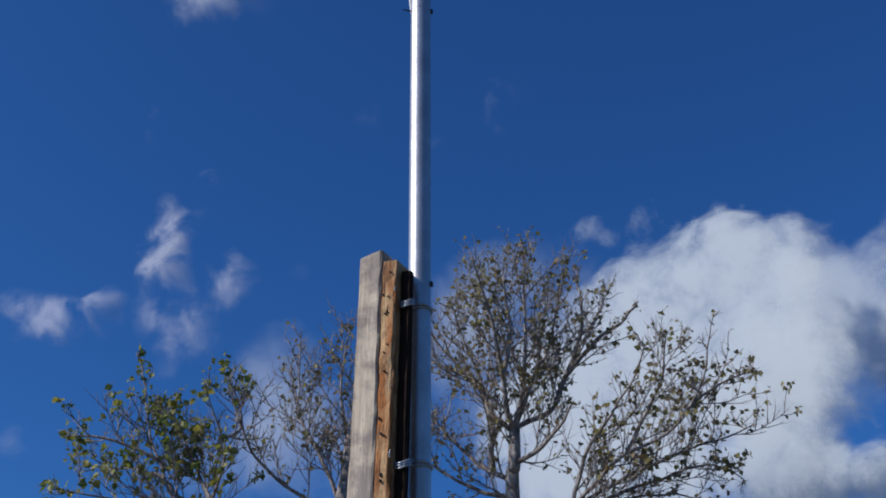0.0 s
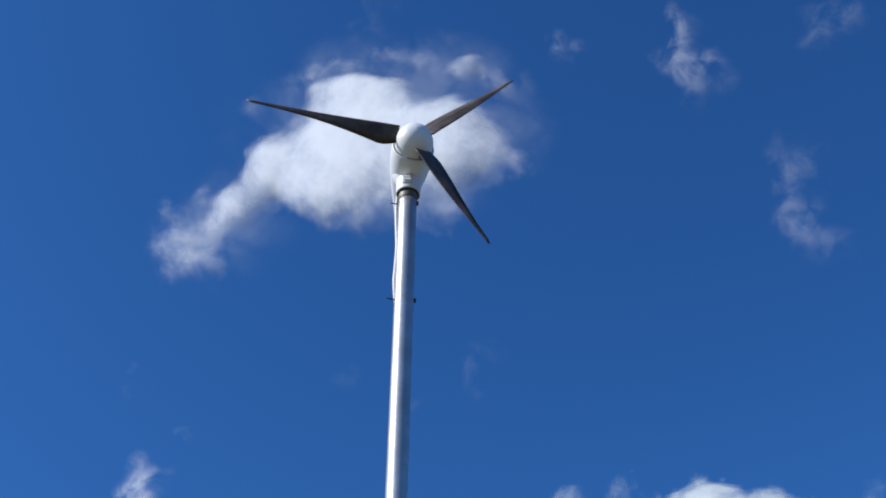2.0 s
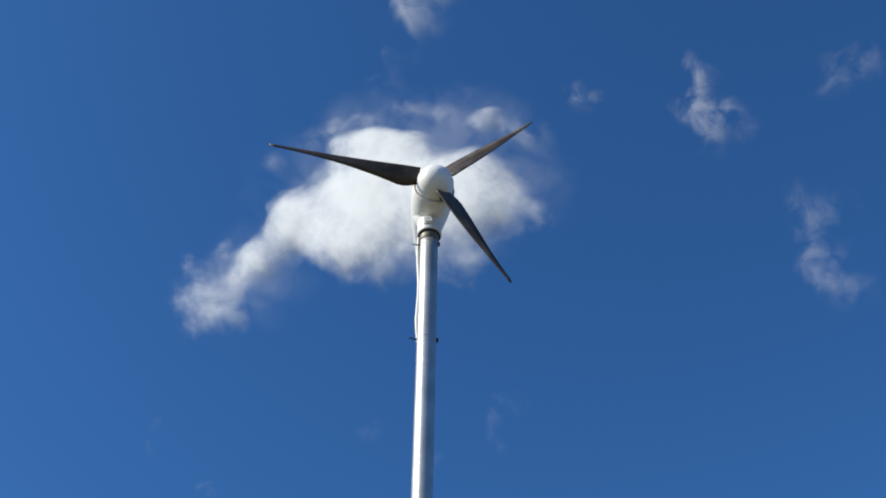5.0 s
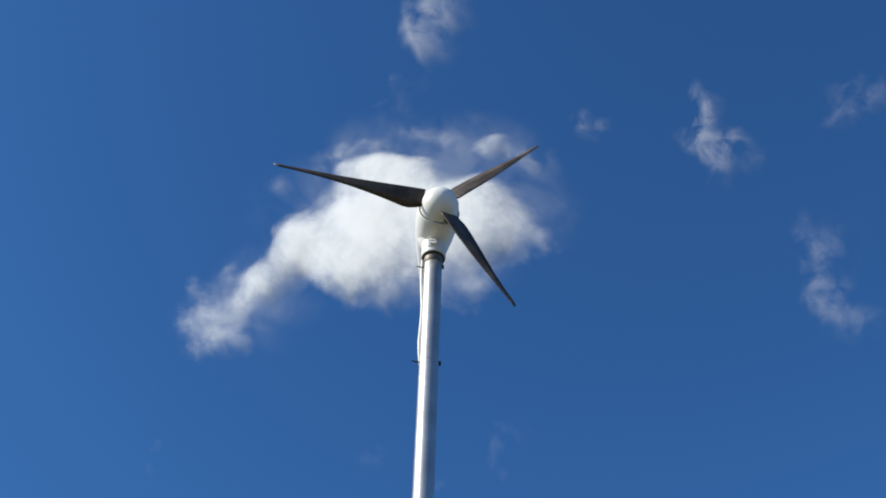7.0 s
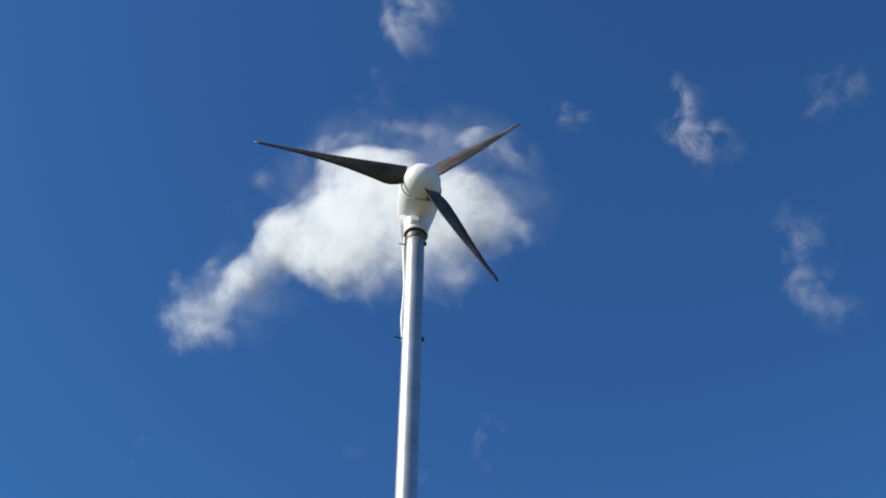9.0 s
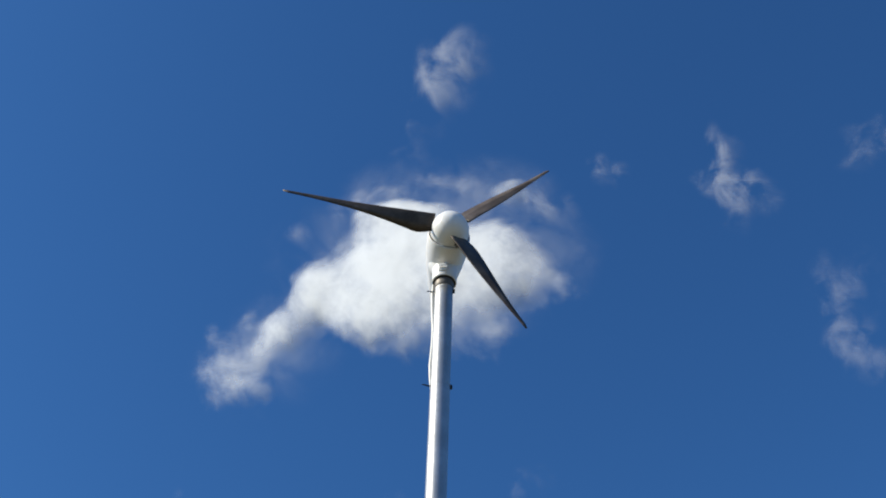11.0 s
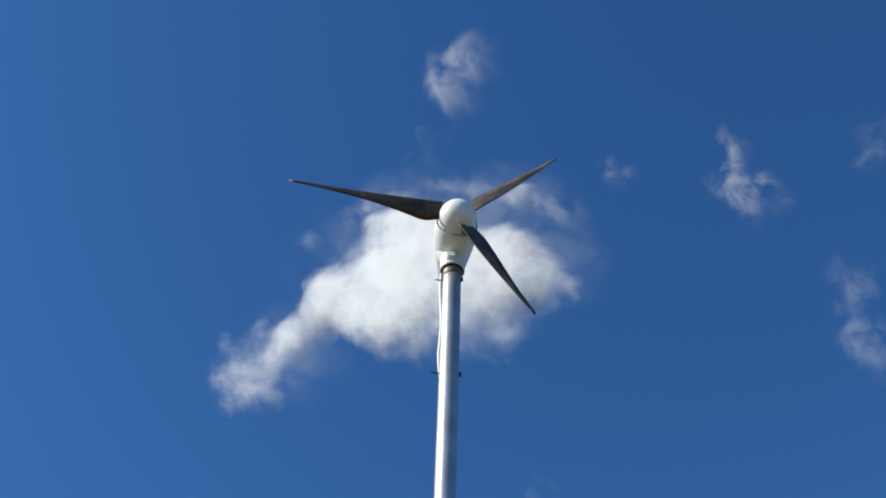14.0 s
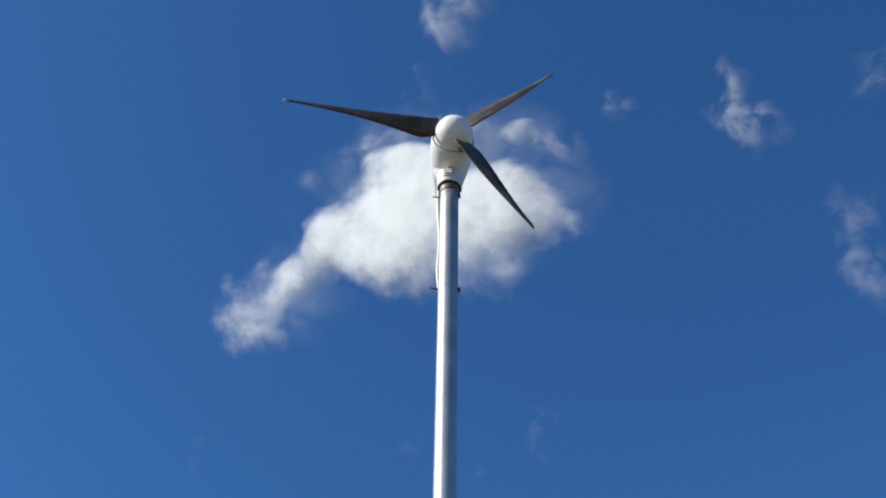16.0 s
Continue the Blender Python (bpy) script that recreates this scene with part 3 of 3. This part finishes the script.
def cloud(axis, blobs, label, thick=0.95, edge=0.8, size=0.05, seed=0.0, step=7, bulge=12.0, far=1.0, full=0.7, torn=False, tone=(0.45, 0.47, 0.51), warp=0.0, curl=55.0):
    """A far cloud: a billowed shell about the blobs (right, up, half-width, half-height, turn, weight) round an axis of the sky."""
    m = look((0, 0, 1.6), Vector((0, 0, 1.6)) + aim(axis[0], axis[1]), axis[2])
    spec = np.array(blobs, float)
    reach = spec[:, 2:4].max(axis=1) * 1.15
    x0, x1 = (spec[:, 0] - reach).min(), (spec[:, 0] + reach).max()
    y0, y1 = (spec[:, 1] - reach).min(), (spec[:, 1] + reach).max()
    xs, ys = np.arange(x0, x1 + step, step), np.arange(y0, y1 + step, step)
    gx, gy = np.meshgrid(xs, ys, indexing="ij")
    clear, body = np.ones_like(gx), np.ones_like(gx)
    # billows: the outline is pushed about by eddies of several sizes
    wx, wy = gx.copy(), gy.copy()
    if warp:
        for k in np.ndindex(gx.shape):
            at = Vector((gx[k] / curl, gy[k] / curl, seed * 3.7))
            wx[k] += warp * noise.fractal(at, 1.0, 2.1, 4)
            wy[k] += warp * noise.fractal(at + Vector((31.4, 7.7, 2.1)), 1.0, 2.1, 4)
    for bx, by, a, b, turn, weight in blobs:
        c, s = math.cos(radians(turn)), math.sin(radians(turn))
        for left, dx, dy in ((clear, wx - bx, wy - by), (body, gx - bx, gy - by)):
            d2 = ((dx * c + dy * s) / (1.15 * a)) ** 2 + ((dy * c - dx * s) / (1.15 * b)) ** 2
            left *= 1 - weight * np.clip(1 - d2, 0, 1) ** 1.2
    dens = 1 - clear
    cx, cy = (x0 + x1) / 2, (y0 + y1) / 2
    centre = Vector((cx, cy, -1990)) * UNIT * far
    place = m @ Matrix.Translation(centre)
    # the shell leans half towards the sun
    facing = (-(m.to_3x3() @ centre).normalized() + 0.9 * aim(SUN_AZIMUTH, SUN_ELEVATION)).normalized()
    facing = m.to_3x3().inverted() @ facing
    vapour = cloud_material("vapour", thick, edge, size / far, seed, full, torn, tone)
    # each cloud that stands clear of the others is a thing of its own
    cells = {(i, j) for i in range(len(xs) - 1) for j in range(len(ys) - 1) if dens[i:i + 2, j:j + 2].max() > 0.015}
    while cells:
        patch, edge_cells = set(), [min(cells)]
        while edge_cells:
            i, j = edge_cells.pop()
            if (i, j) in cells:
                cells.remove((i, j))
                patch.add((i, j))
                edge_cells += [(i + a, j + b) for a in (-1, 0, 1) for b in (-1, 0, 1)]
        if len(patch) < 12:
            continue
        verts, faces, ids, value, flat = [], [], {}, [], []
        for i, j in sorted(patch):
            face = []
            for corner in ((i, j), (i + 1, j), (i + 1, j + 1), (i, j + 1)):
                if corner not in ids:
                    ids[corner] = len(verts)
                    x, y, d = float(gx[corner]), float(gy[corner]), float(dens[corner])
                    lump = noise.fractal((x * 0.012 + seed, y * 0.012, seed), 0.9, 2.1, 5)
                    way = Vector((x, y, -1990))
                    verts.append(way * (centre.dot(facing) / way.dot(facing)) - centre + facing * (bulge * (1 - float(body[corner])) * (1 + 0.08 * lump)))
                    value.append(d)
                    flat.extend(((x - cx) * UNIT * far, (y - cy) * UNIT * far, 0.0))
                face.append(ids[corner])
            faces.append(face)
        middle = sum(verts, Vector()) / len(verts)
        me = bpy.data.meshes.new("cloud")
        me.from_pydata([v - middle for v in verts], [], faces)
        me.attributes.new("vapour_depth", 'FLOAT', 'POINT').data.foreach_set("value", value)
        me.attributes.new("spread", 'FLOAT_VECTOR', 'POINT').data.foreach_set("vector", flat)
        me.materials.append(vapour)
        me.shade_smooth()
        ob = new("cloud", me)
        ob.matrix_basis = place @ Matrix.Translation(middle)
        tagged(ob, label, "cloud", "clouds in the sky")


cloud((1.02, 46.75, 1.95), [(-94, 55, 130, 95, 0, 1.00),
    (-149, -8, 110, 78, 20, 0.95),
    (-14, 40, 135, 95, 0, 0.90),
    (76, 52, 90, 78, 0, 0.75),
    (-94, 132, 105, 38, -4, 0.80),
    (-124, -56, 92, 64, 0, 0.72),
    (-245, 8, 62, 58, 40, 0.85),
    (-294, -48, 60, 46, 45, 0.60),
    (-335, -90, 66, 48, 30, 0.40),
    (-388, -138, 78, 52, 15, 0.36),
    (-430, -136, 50, 62, 0, 0.30),
    (-378, -52, 46, 30, 45, 0.26),
    (-425, -72, 46, 24, -20, 0.24),
    (-370, -172, 62, 24, 20, 0.22),
    (91, 178, 38, 30, 0, 0.50),
    (10, -52, 110, 72, 0, 0.45),
    (146, 12, 76, 44, -10, 0.36)],
    "white fair-weather cloud trailing off to a ragged tail", seed=1.0, thick=0.94, edge=1.1, size=0.055, full=1.08, step=4, warp=11, curl=60, tone=(0.437, 0.466, 0.512))
cloud((1.02, 46.75, 1.95), [(-60, 60, 300, 165, 5, 0.55),
    (-340, -105, 150, 105, 25, 0.45),
    (110, 50, 130, 110, 0, 0.45),
    (-20, 190, 200, 70, 0, 0.30)],
    "thin bluish veil of vapour about a white cloud", seed=51.0, thick=0.13, edge=1.5, size=0.03, full=0.6, step=8, far=1.25, torn=True)
cloud((1.02, 46.75, 1.95), [(-170, 156, 70, 36, 10, 0.44),
    (-84, 186, 60, 30, 0, 0.24),
    (10, 190, 90, 30, -10, 0.24),
    (150, 160, 60, 36, -10, 0.36),
    (60, 225, 60, 18, -25, 0.10),
    (191, 66, 44, 34, 0, 0.24),
    (-284, 111, 34, 26, 0, 0.20),
    (-244, 51, 40, 40, 0, 0.24)],
    "faint ragged fringe of thin white cloud", seed=31.0, thick=0.34, edge=1.5, size=0.06, step=5, far=1.15, full=0.5, torn=True, warp=14, curl=45)
cloud((-0.37, 48.53, 1.59), [(38, 361, 55, 57, 30, 0.60),
    (6, 321, 55, 71, 40, 0.46),
    (-24, 271, 39, 57, 15, 0.50),
    (-46, 236, 25, 46, 0, 0.42),
    (-62, 173, 46, 29, 0, 0.36),
    (-89, 121, 25, 25, 0, 0.22),
    (-24, 351, 46, 46, 0, 0.20)],
    "thin torn wisp of white cloud in blue sky", warp=10, curl=60, seed=4.0, thick=0.36, edge=1.5, size=0.05, full=0.9, torn=True)
cloud((1.02, 46.75, 1.95), [(261, 216, 45, 32, -20, 0.38)],
    "tiny faint puff of white cloud", seed=6.0, thick=0.18, edge=1.5, size=0.09, step=4, full=0.6, torn=True)
cloud((1.02, 46.75, 1.95), [(459, 261, 25, 45, 25, 0.36),
    (478, 226, 25, 55, -12, 0.46),
    (456, 196, 55, 35, -20, 0.40),
    (491, 179, 57, 50, 20, 0.40),
    (526, 169, 60, 45, -25, 0.26),
    (491, 141, 37, 50, 0, 0.22)],
    "thin hooked wisp of white cloud", warp=9, curl=40, seed=8.0, thick=0.24, step=4, size=0.075, edge=1.5, full=0.7, torn=True)
cloud((1.02, 46.75, 1.95), [(644, 16, 44, 67, 0, 0.36),
    (666, -39, 39, 75, -15, 0.40),
    (688, -89, 49, 49, -30, 0.46),
    (728, -127, 75, 41, -12, 0.50),
    (716, 26, 46, 57, 0, 0.26),
    (711, -29, 33, 65, 0, 0.20)],
    "faint curved veil of white cloud", warp=12, curl=50, seed=10.0, thick=0.165, step=5, size=0.065, edge=1.5, full=0.8, torn=True)
cloud((1.02, 46.75, 1.95), [(731, 246, 75, 34, 20, 0.36),
    (761, 281, 46, 40, 0, 0.30),
    (696, 276, 40, 22, 0, 0.24)],
    "faint torn scrap of white cloud", seed=13.0, thick=0.13, size=0.075, edge=1.5, full=0.7, torn=True)
cloud((1.68, 29.45, -0.43), [(-486, -14, 62, 68, 20, 0.68),
    (-484, 71, 30, 30, 0, 0.34),
    (-449, 31, 40, 40, 0, 0.40),
    (-459, -149, 85, 72, 25, 0.42),
    (-364, -64, 52, 55, 30, 0.42),
    (-509, -89, 50, 60, 0, 0.25),
    (-409, 116, 28, 28, 0, 0.36),
    (-514, 206, 18, 40, 0, 0.30)],
    "torn scraps of white cloud above the trees", warp=22, curl=60, seed=16.0, thick=0.55, edge=1.5, size=0.055, full=0.75, torn=True)
cloud((1.68, 29.45, -0.43), [(-724, -114, 85, 48, 0, 0.40),
    (-644, -134, 80, 40, 25, 0.44),
    (-604, -104, 55, 30, 25, 0.42),
    (-764, -349, 50, 30, 0, 0.26),
    (-684, -149, 50, 50, 0, 0.26)],
    "low flat wisp of white cloud", warp=20, curl=60, seed=19.0, thick=0.45, edge=1.5, size=0.055, full=0.65, torn=True)
cloud((1.68, 29.45, -0.43), [(716, -99, 190, 120, 0, 0.80),
    (791, 1, 50, 90, 0, 0.34),
    (826, -189, 150, 95, 0, 0.80),
    (816, -419, 105, 80, 0, 0.85),
    (646, -429, 130, 100, 0, 0.85),
    (596, -259, 140, 170, 0, 0.75)],
    "soft blue-grey flank of a cumulus cloud", warp=15, curl=70, seed=41.0, tone=(0.415, 0.455, 0.46), thick=0.68, edge=1.2, full=0.85, size=0.028, step=9, bulge=20.0, far=1.5)
cloud((1.68, 29.45, -0.43), [(506, -24, 90, 85, 0, 0.85),
    (501, 33, 38, 44, 20, 0.38),
    (614, 28, 46, 38, -15, 0.36),
    (546, 16, 60, 45, 0, 0.40),
    (411, -9, 48, 42, 0, 0.36),
    (661, 2, 50, 40, 0, 0.40),
    (336, -49, 55, 40, 20, 0.30),
    (456, 9, 50, 40, 0, 0.36),
    (396, -99, 130, 100, 0, 0.85),
    (615, -44, 110, 95, 0, 0.72),
    (546, -199, 230, 170, 0, 0.95),
    (306, -199, 170, 160, 0, 0.90),
    (396, -359, 300, 190, 0, 0.95),
    (231, -329, 175, 190, 0, 0.90),
    (656, -249, 110, 120, 0, 0.70),
    (640, -405, 130, 85, 0, 0.85),
    (775, -400, 75, 60, 0, 0.75),
    (616, 26, 50, 45, 0, 0.30),
    (346, 26, 36, 50, 0, 0.18),
    (261, 26, 46, 32, 0, 0.24)],
    "large grey-white cumulus cloud rising behind the trees", warp=15, curl=46, seed=23.0, thick=0.87, edge=1.6, full=1.0, size=0.042, tone=(0.405, 0.443, 0.448), step=9, bulge=24.0, far=1.4)
cloud((1.68, 29.45, -0.43), [(-284, -249, 110, 140, 0, 0.55),
    (-224, -359, 130, 120, 0, 0.50),
    (76, -99, 120, 120, 0, 0.55),
    (56, -219, 120, 130, 0, 0.42),
    (60, -330, 90, 60, 0, 0.30),
    (-364, -379, 130, 80, 0, 0.35),
    (176, -29, 110, 90, 0, 0.30)],
    "pale broken cloud seen through the trees", tone=(0.465, 0.5, 0.5), seed=27.0, thick=0.5, edge=1.0, size=0.025, full=0.95, far=1.3)
cloud((1.68, 29.45, -0.43), [(101, 256, 36, 62, 0, 0.34),
    (131, 291, 30, 30, 0, 0.20),
    (-9, 186, 22, 20, 0, 0.36),
    (-134, 236, 34, 30, 0, 0.22),
    (-439, 441, 40, 26, 0, 0.30),
    (-254, -39, 30, 24, 0, 0.18)],
    "barely visible scraps of thin cloud", seed=37.0, thick=0.15, edge=1.5, size=0.09, step=4, full=0.7, torn=True)
